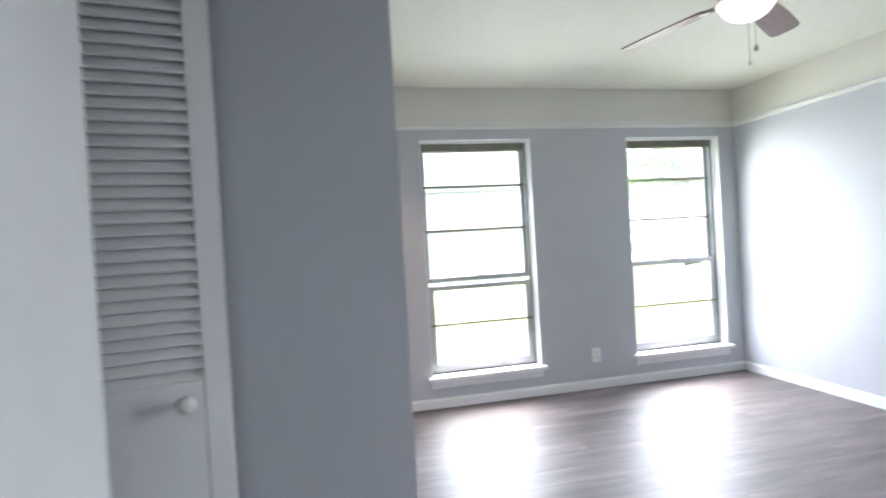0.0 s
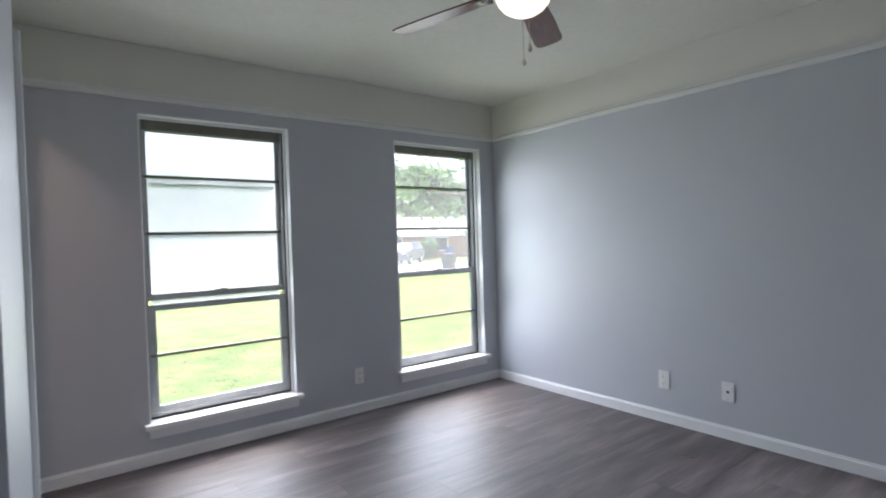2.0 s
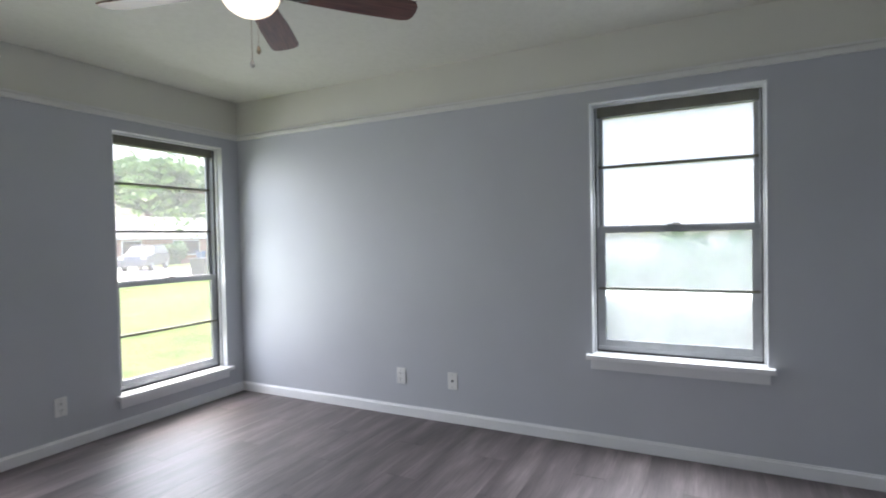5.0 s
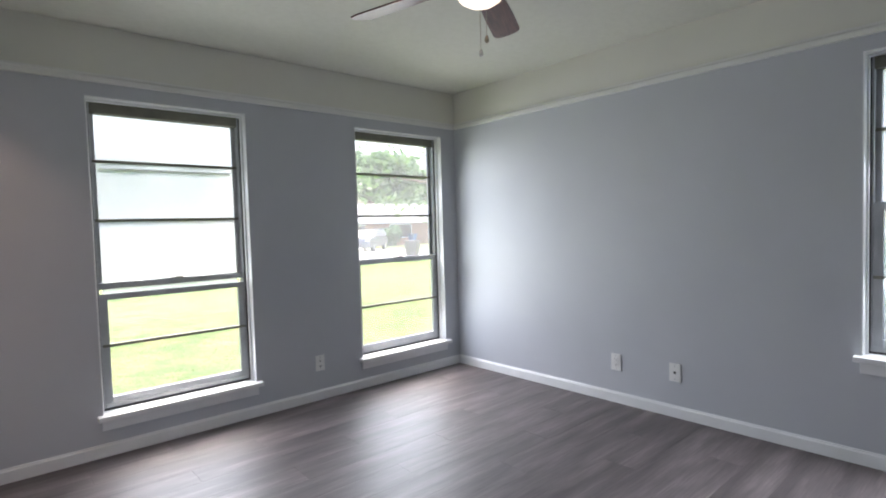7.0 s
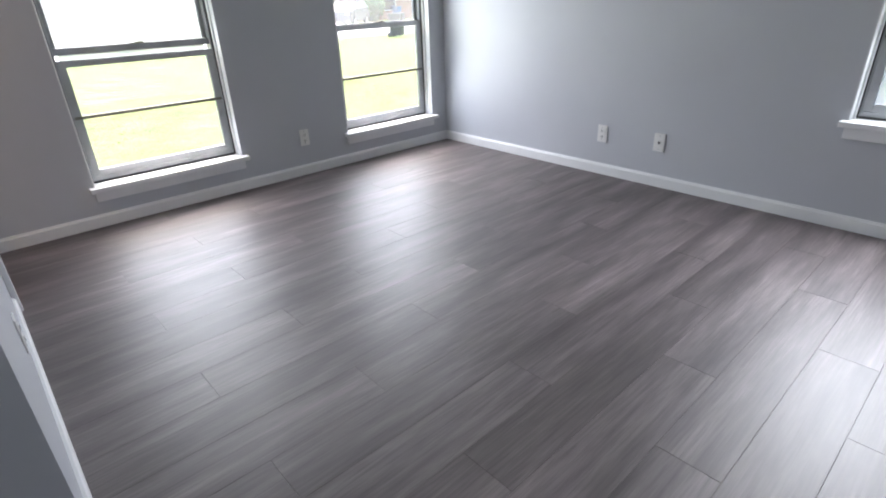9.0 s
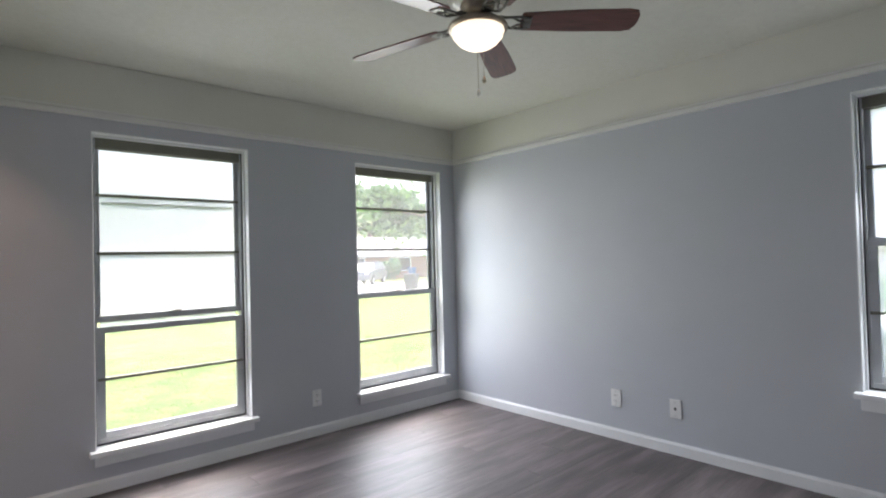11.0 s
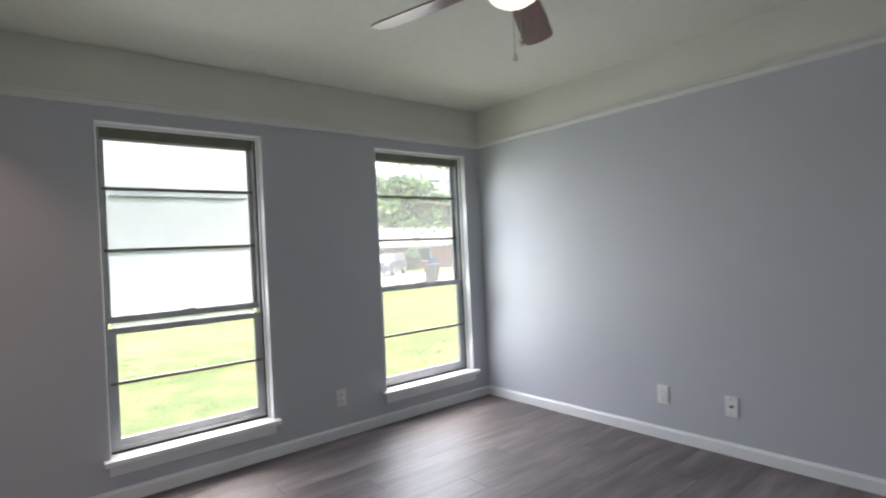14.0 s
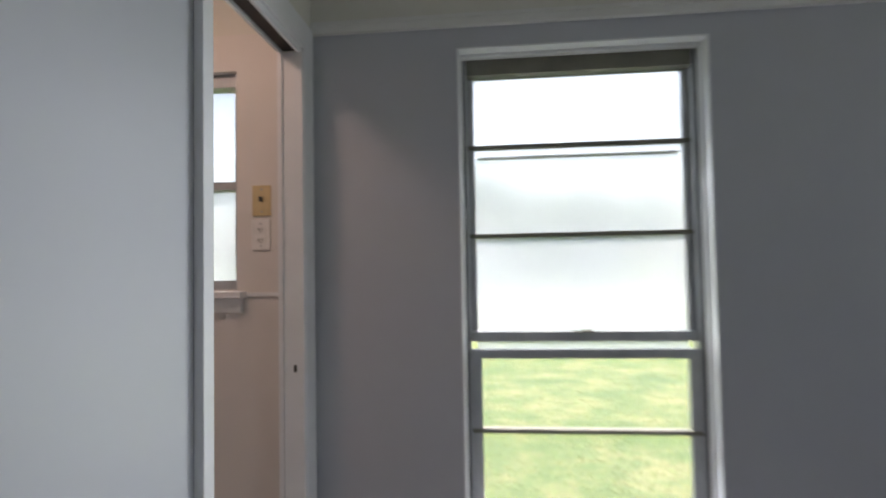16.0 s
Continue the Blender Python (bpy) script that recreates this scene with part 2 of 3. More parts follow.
# ---- mesh helpers ----
def box(bm, x0, y0, z0, x1, y1, z1, bevel=0.0, mat=0, m=None):
    r = bmesh.ops.create_cube(bm, size=1.0, matrix=Matrix.Translation(((x0 + x1) / 2, (y0 + y1) / 2, (z0 + z1) / 2)) @ Matrix.Diagonal((abs(x1 - x0), abs(y1 - y0), abs(z1 - z0), 1)))
    vs = r["verts"]
    fs = {f for v in vs for f in v.link_faces}
    if bevel:
        es = list({e for v in vs for e in v.link_edges})
        r = bmesh.ops.bevel(bm, geom=es, offset=bevel, segments=2, affect="EDGES", profile=0.6)
        fs = {f for f in r["faces"]} | {f for f in fs if f.is_valid}
        vs = list({v for f in fs for v in f.verts})
    for f in fs:
        f.material_index = mat
    if m is not None:
        bmesh.ops.transform(bm, matrix=m, verts=vs)
    return vs


def turned(bm, profile, seg=32, m=None, mat=0):
    """A body of revolution about z from (radius, height) pairs."""
    rings, made = [], []
    for r, z in profile:
        if r < 1e-5:
            rings.append([bm.verts.new((0, 0, z))])
        else:
            rings.append([bm.verts.new((r * math.cos(2 * math.pi * i / seg), r * math.sin(2 * math.pi * i / seg), z)) for i in range(seg)])
        made += rings[-1]
    for a, b in zip(rings, rings[1:]):
        for i in range(seg):
            j = (i + 1) % seg
            q = [a[i % len(a)], a[j % len(a)], b[j % len(b)], b[i % len(b)]]
            q = [v for k, v in enumerate(q) if v not in q[:k]]
            if len(q) > 2:
                f = bm.faces.new(q)
                f.smooth, f.material_index = True, mat
    if m is not None:
        bmesh.ops.transform(bm, matrix=m, verts=made)
    return made


def tube(bm, pts, r, seg=8, taper=1.0):
    """A round bar along points."""
    pts = [Vector(p) for p in pts]
    rings = []
    for i, p in enumerate(pts):
        d = (pts[min(i + 1, len(pts) - 1)] - pts[max(i - 1, 0)]).normalized()
        u = d.orthogonal().normalized()
        w = d.cross(u)
        k = r * (1 + (taper - 1) * i / max(1, len(pts) - 1))
        rings.append([bm.verts.new(p + k * (math.cos(2 * math.pi * j / seg) * u + math.sin(2 * math.pi * j / seg) * w)) for j in range(seg)])
    for a, b in zip(rings, rings[1:]):
        u0 = min(range(seg), key=lambda s: (a[0].co - b[s].co).length)
        for j in range(seg):
            f = bm.faces.new((a[j], a[(j + 1) % seg], b[(j + 1 + u0) % seg], b[(j + u0) % seg]))
            f.smooth = True
    bm.faces.new(rings[0][::-1]), bm.faces.new(rings[-1])


def mesh_of(name, bm, mats):
    bmesh.ops.recalc_face_normals(bm, faces=bm.faces)
    me = bpy.data.meshes.new(name)
    bm.to_mesh(me)
    bm.free()
    for mt in mats if isinstance(mats, (list, tuple)) else [mats]:
        me.materials.append(mt)
    return me


def thing(name, bm, mats, label, category, kind="", group=""):
    return tagged(new(name, mesh_of(name, bm, mats)), label, category, group, kind)


def root(name, m, label, category, kind="", group=""):
    ob = new(name)
    ob.empty_display_size = 0.1
    ob.matrix_world = m
    return tagged(ob, label, category, group, kind)


def part(name, bm, mats, parent, label=""):
    ob = new(name, mesh_of(name, bm, mats))
    ob.parent = parent
    return tagged(ob, label)


def solid(*boxes, bevel=0.0):
    bm = bmesh.new()
    for b in boxes:
        box(bm, *b, bevel=bevel)
    return bm


# ---- plan (x east, y north, the far corner of the bedroom at the origin) ----
CEIL, RAIL = 2.415, 2.125
WEST, SOUTH = -3.312, -4.75          # bedroom's west wall face, south wall face
T = 0.16                            # outer wall thickness
W1, W2 = (-2.765, -1.878), (-1.043, -0.162)
W3 = (-3.808, -2.910)
HEAD, SILL, SILL3 = 2.025, 0.232, 0.542
DOOR_N, DOOR_S, DOOR_H = -0.112, -0.784, 1.99
PANEL_N, PANEL_S = (-3.286, -0.83), (-3.28, -2.45)
HALL_W = -4.75

# ---- structure ----
def wall(name, pieces, mats, label):
    bm = bmesh.new()
    for p in pieces:
        box(bm, *p[:6], mat=p[6] if len(p) > 6 else 0)
    return thing(name, bm, mats, label, "wall", "structure")


north = []
for z0, z1, mt in ((0, RAIL, 0), (RAIL, CEIL, 1)):
    if mt:
        north.append((HALL_W - T, 0, z0, T, T, z1, 1))
    else:
        for a, b in ((-3.415, W1[0]), (W1[1], W2[0]), (W2[1], T)):
            north.append((a, 0, 0, b, T, z1, 0))
        for a, b in (W1, W2):
            north += [(a, 0, 0, b, T, SILL, 0), (a, 0, HEAD, b, T, z1, 0)]
wall("wall_north", north, [M_WALL, M_UPPER], "blue-grey painted plaster wall with white frieze above the rail")

east = [(0, SOUTH - T, RAIL, T, 0, CEIL, 1), (0, W3[1], 0, T, 0, RAIL, 0), (0, SOUTH - T, 0, T, W3[0], RAIL, 0),
        (0, W3[0], 0, T, W3[1], SILL3, 0), (0, W3[0], HEAD + 0.003, T, W3[1], RAIL, 0)]
wall("wall_east", east, [M_WALL, M_UPPER], "blue-grey painted plaster wall with white frieze above the rail")
wall("wall_south", [(HALL_W - T, SOUTH - T, 0, 0, SOUTH, RAIL, 0), (HALL_W - T, SOUTH - T, RAIL, 0, SOUTH, CEIL, 1)], [M_WALL, M_UPPER],
     "blue-grey painted wall closing the room's back")

# west wall: a plain strip beside the corner, the lintel of the pocket door, the skin that hides the pocket, the frieze
bm = bmesh.new()
box(bm, WEST - 0.08, DOOR_N, 0, WEST, 0, RAIL, mat=1)
box(bm, WEST - 0.08, PANEL_N[1], DOOR_H + 0.06, WEST, DOOR_N, RAIL, mat=1)
box(bm, WEST - 0.08, PANEL_S[1] + 0.12, RAIL, WEST, 0, CEIL, mat=1)
thing("wall_west", bm, [M_WALL, M_UPPER], "off-white wall round and above the pocket door", "wall", "structure")
bm = bmesh.new()
skin = [(PANEL_N[0], DOOR_S), PANEL_S, (-3.79, PANEL_S[1]), (-3.79, PANEL_S[1] + 0.12), (-3.33, PANEL_S[1] + 0.12), (-3.33, DOOR_S)]
for z0, z1, mt in ((0, 2.075, 0), (2.075, CEIL, 1)):
    lo, hi = [bm.verts.new((x, y, z0)) for x, y in skin], [bm.verts.new((x, y, z1)) for x, y in skin]
    for i in range(6):
        bm.faces.new((lo[i], lo[(i + 1) % 6], hi[(i + 1) % 6], hi[i])).material_index = mt if i == 5 else 0
    bmesh.ops.triangulate(bm, faces=[bm.faces.new(lo[::-1]) if z0 == 0 else bm.faces.new(hi)])
thing("wall_closet", bm, [M_WALL, M_UPPER], "blue-grey wall skin with a free corner by the closet", "wall", "structure")
wall("wall_closet_side", [(HALL_W, PANEL_S[1], 0, -4.56, PANEL_S[1] + 0.12, CEIL), (-4.56, PANEL_S[1], 2.04, -3.79, PANEL_S[1] + 0.12, CEIL)], [M_WALL], "blue-grey wall round the closet doorway")
wall("wall_hall", [(HALL_W - T, SOUTH, 0, HALL_W, 0, CEIL, 0)], [M_WALL], "blue-grey painted wall closing the hall")
wall("wall_bath_north", [(HALL_W, 0.0, 0, -4.16, T, RAIL, 0), (-3.61, 0, 0, -3.415, T, RAIL, 0), (-4.16, 0, 0, -3.61, T, 1.15, 0), (-4.16, 0, 1.985, -3.61, T, RAIL, 0)],
     [M_BATH], "warm white painted bathroom wall")
wall("wall_bath_south", [(HALL_W, -1.75, 0, WEST - 0.02, -1.65, CEIL, 0)], [M_BATH], "warm white painted bathroom wall")

thing("ceiling", solid((HALL_W - T, SOUTH - T, CEIL, T, T, CEIL + 0.15)), M_CEIL, "white stippled plaster ceiling", "ceiling", "structure")
# unseen slab, overhang sized to keep direct sun out of the windows
thing("roof", solid((HALL_W - 1, SOUTH - 1, CEIL + 0.15, 0.6, 0.6, CEIL + 0.3)), M_ROOF, "unseen shingled roof slab, deep eaves added to shade the windows", "roof", "structure")
floor = thing("floor", solid((HALL_W - T, SOUTH - T, -0.2, T, T, -0.013)), M_SLOT, "dark grey-brown laminate plank floor with soft sheen", "floor", "structure")
thing("bath_floor", solid((HALL_W, -1.65, -0.012, WEST - 0.02, 0, 0.001)), M_TILE, "pale smooth bathroom floor", "floor", "structure")


def strip(name, pts, z0, z1, depth, label, cap=0.006, mats=M_TRIM):
    """A moulded run along a wall: pts on the wall's face, the room on the left of the way."""
    prof = [(0, z0), (depth, z0), (depth, z1 - 2.2 * cap), (depth - cap, z1 - cap), (depth - cap, z1), (0, z1)]
    bm = bmesh.new()
    n = len(pts)
    rings = []
    for i, p in enumerate(pts):
        p = Vector(p)
        ns = []
        for a, b in ((i - 1, i), (i, i + 1)):
            if 0 <= a and b < n:
                d = (Vector(pts[b]) - Vector(pts[a])).normalized()
                ns.append(Vector((-d.y, d.x)))
        nn = sum(ns, Vector((0, 0))).normalized()
        k = 1 / max(0.3, nn.dot(ns[0]))
        rings.append([bm.verts.new((p.x + nn.x * d * k, p.y + nn.y * d * k, z)) for d, z in prof])
    for a, b in zip(rings, rings[1:]):
        for j in range(6):
            bm.faces.new((a[j], a[(j + 1) % 6], b[(j + 1) % 6], b[j]))
    bm.faces.new(rings[0]), bm.faces.new(rings[-1][::-1])
    return thing(name, bm, mats, label, "trim", "structure")


strip("baseboard", [(0, SOUTH), (0, 0), (WEST, 0)], 0.0, 0.074, 0.014, "white painted baseboard along the walls")
strip("baseboard", [(PANEL_N[0], PANEL_N[1]), (PANEL_S[0], PANEL_S[1])], 0.0, 0.074, 0.014, "white painted baseboard along the walls")
strip("trim", [(0, SOUTH), (0, 0), (WEST, 0)], 2.10, 2.15, 0.022, "white picture rail moulding under the frieze", 0.011, M_RAIL)

# ---- windows ----
def window(name, m, width, z0, z1, rows_up, rows_low, label, fog_up, fog_low, drop=0.0):
    """A single-hung aluminium window in its opening. Local x along the wall, y outwards, z up; the opening is width wide from z0 to z1."""
    w = root(name, m, label, "window", "structure")
    c = -0.004
    part("jamb_lining", solid((0, -0.003, z0, 0.006, 0.08, z1), (width - 0.006, -0.003, z0, width, 0.08, z1), (0.006, -0.003, z1 - 0.006, width - 0.006, 0.08, z1), bevel=0.0015), M_TRIM, w)
    part("stop", solid((0.006, 0.048, z0 + 0.006, 0.016, 0.08, z1 - 0.006), (width - 0.016, 0.048, z0 + 0.006, width - 0.006, 0.08, z1 - 0.006), (0.016, 0.048, z1 - 0.018, width - 0.016, 0.08, z1 - 0.006), bevel=0.003), M_TRIM, w)
    part("window_sill", solid((-0.027, -0.055, z0 - 0.022, width + 0.027, 0.0, z0 + 0.006), (0.0, 0.0, z0 - 0.01, width, 0.08, z0 + 0.006), bevel=0.004), M_TRIM, w)
    part("apron", solid((-c - 0.008, -0.016, z0 - 0.082, width + c + 0.008, 0.0, z0 - 0.022), bevel=0.003), M_TRIM, w)
    f = 0.030
    a, b = 0.082, 0.15
    part("window_frame", solid((0.002, a, z0 + 0.004, f, b, z1), (width - f, a, z0 + 0.004, width - 0.002, b, z1), (f, a, z0 + 0.004, width - f, b, z0 + 0.04), bevel=0.003), M_ALU, w)
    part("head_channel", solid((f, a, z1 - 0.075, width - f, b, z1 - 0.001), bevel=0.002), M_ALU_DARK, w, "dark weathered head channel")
    part("gasket", solid((0.016, 0.074, z0 + 0.006, 0.021, 0.0815, z1 - 0.02), (width - 0.021, 0.074, z0 + 0.006, width - 0.016, 0.0815, z1 - 0.02), (0.021, 0.074, z0 + 0.006, width - 0.021, 0.0815, z0 + 0.016)), M_RUBBER, w)
    bars, mid = rows_up
    up0, up1 = mid, z1 - 0.075
    s = 0.024
    sash = part("upper_sash", solid((f, 0.125, up0, f + s, 0.145, up1), (width - f - s, 0.125, up0, width - f, 0.145, up1), (f, 0.1, up0 - 0.024, width - f, 0.145, up0 + 0.012), bevel=0.002), M_ALU, w)
    edges = [up0 + 0.012] + bars + [up1]
    for k in bars:
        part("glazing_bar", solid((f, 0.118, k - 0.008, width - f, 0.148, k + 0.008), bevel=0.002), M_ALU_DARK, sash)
    for lo, hi in zip(edges, edges[1:]):
        g = part("pane", solid((f + s, 0.133, lo + (0.008 if lo in bars else 0), width - f - s, 0.137, hi - (0.008 if hi in bars else 0))), fog_up, sash)
        g.visible_shadow = False
    s = 0.038
    lower = part("lower_sash", solid((f, 0.085, z0 + 0.04, f + s, 0.11, mid - 0.03 - drop), (width - f - s, 0.085, z0 + 0.04, width - f, 0.11, mid - 0.03 - drop), (f + s, 0.085, z0 + 0.04, width - f - s, 0.11, z0 + 0.078),
                 (f, 0.083, mid - 0.03 - drop, width - f, 0.112, mid + 0.004 - drop), bevel=0.002), M_ALU, w)
    edges = [z0 + 0.078] + rows_low + [mid - 0.03 - drop]
    for k in rows_low:
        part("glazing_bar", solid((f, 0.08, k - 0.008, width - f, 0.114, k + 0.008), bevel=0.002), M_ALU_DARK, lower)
    for lo, hi in zip(edges, edges[1:]):
        g = part("pane", solid((f + s, 0.096, lo + (0.008 if lo in rows_low else 0), width - f - s, 0.1, hi - (0.008 if hi in rows_low else 0))), fog_low, lower)
        g.visible_shadow = False
    part("latch", solid((width / 2 - 0.035, 0.07, mid + 0.012, width / 2 + 0.035, 0.1, mid + 0.016), (width / 2 - 0.008, 0.06, mid + 0.016, width / 2 + 0.03, 0.085, mid + 0.022), bevel=0.002), M_ALU_DARK, w, "small dark sash latch")
    if drop:
        part("pane", solid((f + 0.024, 0.133, mid - 0.06, width - f - 0.024, 0.137, mid - 0.024)), fog_up, sash).visible_shadow = False
        part("storm_rail", solid((f + s, 0.140, bars[-1] - 0.044, width - f - s, 0.152, bars[-1] - 0.032), bevel=0.001), M_TRIM, w)
    return w


window("window_1", pose(W1[0], 0, 0), W1[1] - W1[0], SILL, HEAD, ([1.338, 1.680], 0.962), [0.610], "tall white-lined aluminium window, fogged above, lower sash dropped slightly", M_FOG, M_GLASS, 0.055)
window("window_2", pose(W2[0], 0, 0), W2[1] - W2[0], SILL, HEAD, ([1.345, 1.683], 0.985), [0.615], "tall white-lined aluminium window beside the corner", M_FILM, M_GLASS)
window("window_3", pose(0, W3[1], 0, 0, 0, -90), W3[1] - W3[0], SILL3, HEAD + 0.003, ([1.66], 1.292), [0.93], "wide white-lined aluminium window with fogged glass", M_FOG_MID, M_FOG_LOW)

# bathroom window
bw = root("window_4", pose(-4.16, 0, 0.035), "small bathroom window with bright frosted glass", "window", "structure")
part("window_frame", solid((0, 0.03, 1.11, 0.02, 0.1, 1.96), (0.53, 0.03, 1.11, 0.55, 0.1, 1.96), (0.02, 0.03, 1.9, 0.53, 0.1, 1.96), (0.02, 0.03, 1.11, 0.53, 0.1, 1.15), (0.02, 0.03, 1.50, 0.53, 0.1, 1.53)), M_ALU, bw)
part("window_sill", solid((-0.03, -0.05, 1.085, 0.59, 0.03, 1.11), (-0.02, -0.018, 1.03, 0.575, 0, 1.085), bevel=0.003), M_TRIM, bw)
for lo, hi in ((1.15, 1.5), (1.53, 1.9)):
    part("pane", solid((0.02, 0.06, lo, 0.53, 0.064, hi)), M_FOG, bw).visible_shadow = False

# ---- pocket door ----
frame_ = root("door_1", pose(WEST, DOOR_N, 0), "white pocket door frame with an open doorway to the bathroom", "door frame", "structure")
part("casing", solid((0, 0, 0, 0.012, 0.095, DOOR_H + 0.12), (0, DOOR_S - DOOR_N - 0.0, DOOR_H + 0.02, 0.012, 0.0, DOOR_H + 0.12), bevel=0.003), M_TRIM, frame_)
part("jamb", solid((-0.08, -0.016, 0, 0.01, 0.0, DOOR_H), (-0.08, -0.024, 0, -0.062, -0.016, DOOR_H), bevel=0.002), M_TRIM, frame_)
part("casing", solid((0.0265, PANEL_N[1] - DOOR_N, 0, 0.049, DOOR_S - DOOR_N - 0.003, DOOR_H + 0.12), bevel=0.003), M_TRIM, frame_)
part("track", solid((-0.068, DOOR_S - DOOR_N, DOOR_H + 0.012, -0.012, 0.0, DOOR_H + 0.06)), M_TRACK, frame_, "dark brown sliding track slot")
part("head_lining", solid((-0.012, DOOR_S - DOOR_N, DOOR_H, 0.0, 0.0, DOOR_H + 0.06), (-0.08, DOOR_S - DOOR_N, DOOR_H, -0.068, 0.0, DOOR_H + 0.06)), M_TRIM, frame_)
part("strike_plate", solid((-0.028, -0.018, 0.868, -0.018, -0.016, 0.892), (-0.026, -0.019, 0.872, -0.020, -0.018, 0.886)), M_SLOT, frame_, "small dark strike plate")
pd = root("pocket_door", pose(WEST - 0.042, DOOR_S + 0.06, 0.012), "white sliding pocket door pushed back into the wall", "door")
part("door_leaf", solid((-0.017, -0.7, 0, 0.017, 0, DOOR_H - 0.005), bevel=0.002), M_DOOR, pd)
part("edge_pull", solid((-0.008, 0.0, 0.88, 0.008, 0.002, 0.97)), M_BRASS, pd)

# ---- bifold louvered closet door ----
bf = root("bifold_door", pose(-3.735, -2.50, 0.02, 0, 0, 190), "white half-louvered bifold closet door, folded part open", "closet door", group="bifold closet doors")
LW, LH = 0.40, 1.99
part("stile", solid((0, -0.014, 0, 0.06, 0.014, LH), bevel=0.003), M_DOOR, bf)
part("stile", solid((LW - 0.06, -0.014, 0, LW, 0.014, LH), bevel=0.003), M_DOOR, bf)
part("rail", solid((0.06, -0.014, LH - 0.09, LW - 0.06, 0.014, LH), bevel=0.002), M_DOOR, bf)
part("panel", solid((0.06, -0.012, 0, LW - 0.06, 0.012, 0.935), bevel=0.002), M_DOOR, bf)
bm = bmesh.new()
box(bm, 0, -0.021, -0.0035, LW - 0.12, 0.021, 0.0035, bevel=0.002)
slat_mesh = mesh_of("slat", bm, M_DOOR)
k = 0
while 0.948 + 0.0295 * k < LH - 0.1:
    s = new("slat", slat_mesh)
    s.parent = bf
    s.matrix_local = pose(0.06, 0, 0.948 + 0.0295 * k, -52, 0, 0)
    k += 1
bm = bmesh.new()
turned(bm, [(0.006, 0.0), (0.008, 0.004), (0.006, 0.016), (0.013, 0.022), (0.021, 0.03), (0.019, 0.038), (0.010, 0.042), (0.0, 0.043)], 24)
kn = part("knob", bm, M_KNOB, bf, "round white knob")
kn.matrix_local = pose(0.098, 0.014, 0.885, -90, 0, 0)
bf2 = root("bifold_door", pose(-4.525, -2.50, 0.02, 0, 0, -10), "white half-louvered bifold closet door, folded part open", "closet door", group="bifold closet doors")
part("stile", solid((0, -0.014, 0, 0.045, 0.014, LH), bevel=0.003), M_DOOR, bf2)
part("stile", solid((LW - 0.06, -0.014, 0, LW - 0.01, 0.014, LH), bevel=0.003), M_DOOR, bf2)
part("rail", solid((0.045, -0.014, 0, LW - 0.045, 0.014, 0.90), bevel=0.002), M_DOOR, bf2)
part("rail", solid((0.045, -0.014, LH - 0.09, LW - 0.045, 0.014, LH), bevel=0.002), M_DOOR, bf2)
k = 0
while 0.917 + 0.0335 * k < LH - 0.1:
    s = new("slat", slat_mesh)
    s.parent = bf2
    s.matrix_local = pose(0.045, 0, 0.917 + 0.0335 * k, 38, 0, 0)
    k += 1
hd = root("hall_door", pose(-3.925, -2.74, 0.012, 0, 0, -100), "plain white flush door standing open in the hall", "door")
part("door_leaf", solid((0, -0.035, 0, 0.76, 0, 2.03), bevel=0.003), M_DOOR, hd)
bm = bmesh.new()
turned(bm, [(0.03, 0.0), (0.03, 0.006), (0.012, 0.01), (0.012, 0.035), (0.026, 0.045), (0.028, 0.06), (0.02, 0.072), (0, 0.074)], 24)
part("door_knob", bm, M_BRASS, hd).matrix_local = pose(0.70, 0, 0.95, -90, 0, 0)

# ---- wall plates ----
def plate(m, kind, label, mats=M_PLATE, category="outlet"):
    o = root("outlet" if category == "outlet" else "light_switch", m, label, category, group="wall outlets" if category == "outlet" else "")
    part("cover_plate", solid((-0.036, -0.006, -0.058, 0.036, -0.0005, 0.058), bevel=0.0025), mats, o)
    if kind == "duplex":
        for dz in (-0.02, 0.02):
            r = part("socket", solid((-0.016, -0.009, dz - 0.0135, 0.016, -0.006, dz + 0.0135), bevel=0.0012), mats, o)
            part("slot", solid((-0.008, -0.0098, dz - 0.003, -0.005, -0.009, dz + 0.006), (0.005, -0.0098, dz - 0.003, 0.008, -0.009, dz + 0.005), (-0.002, -0.0098, dz - 0.010, 0.002, -0.009, dz - 0.006)), M_SLOT, r)
    elif kind == "coax":
        bm = bmesh.new()
        turned(bm, [(0.008, 0), (0.008, 0.003), (0.004, 0.003), (0.004, 0.011), (0.0, 0.011)], 16, pose(0, -0.006, 0, 90, 0, 0))
        part("coax_jack", bm, M_SLOT, o, "dark threaded cable jack")
    else:
        part("toggle", solid((-0.005, -0.018, -0.004, 0.005, -0.006, 0.014), bevel=0.001), M_SLOT if mats is M_IVORY else mats, o)
    for dz in (-0.042, 0.042):
        part("screw", solid((-0.003, -0.0072, dz - 0.003, 0.003, -0.006, dz + 0.003)), M_ALU, o)
    return o


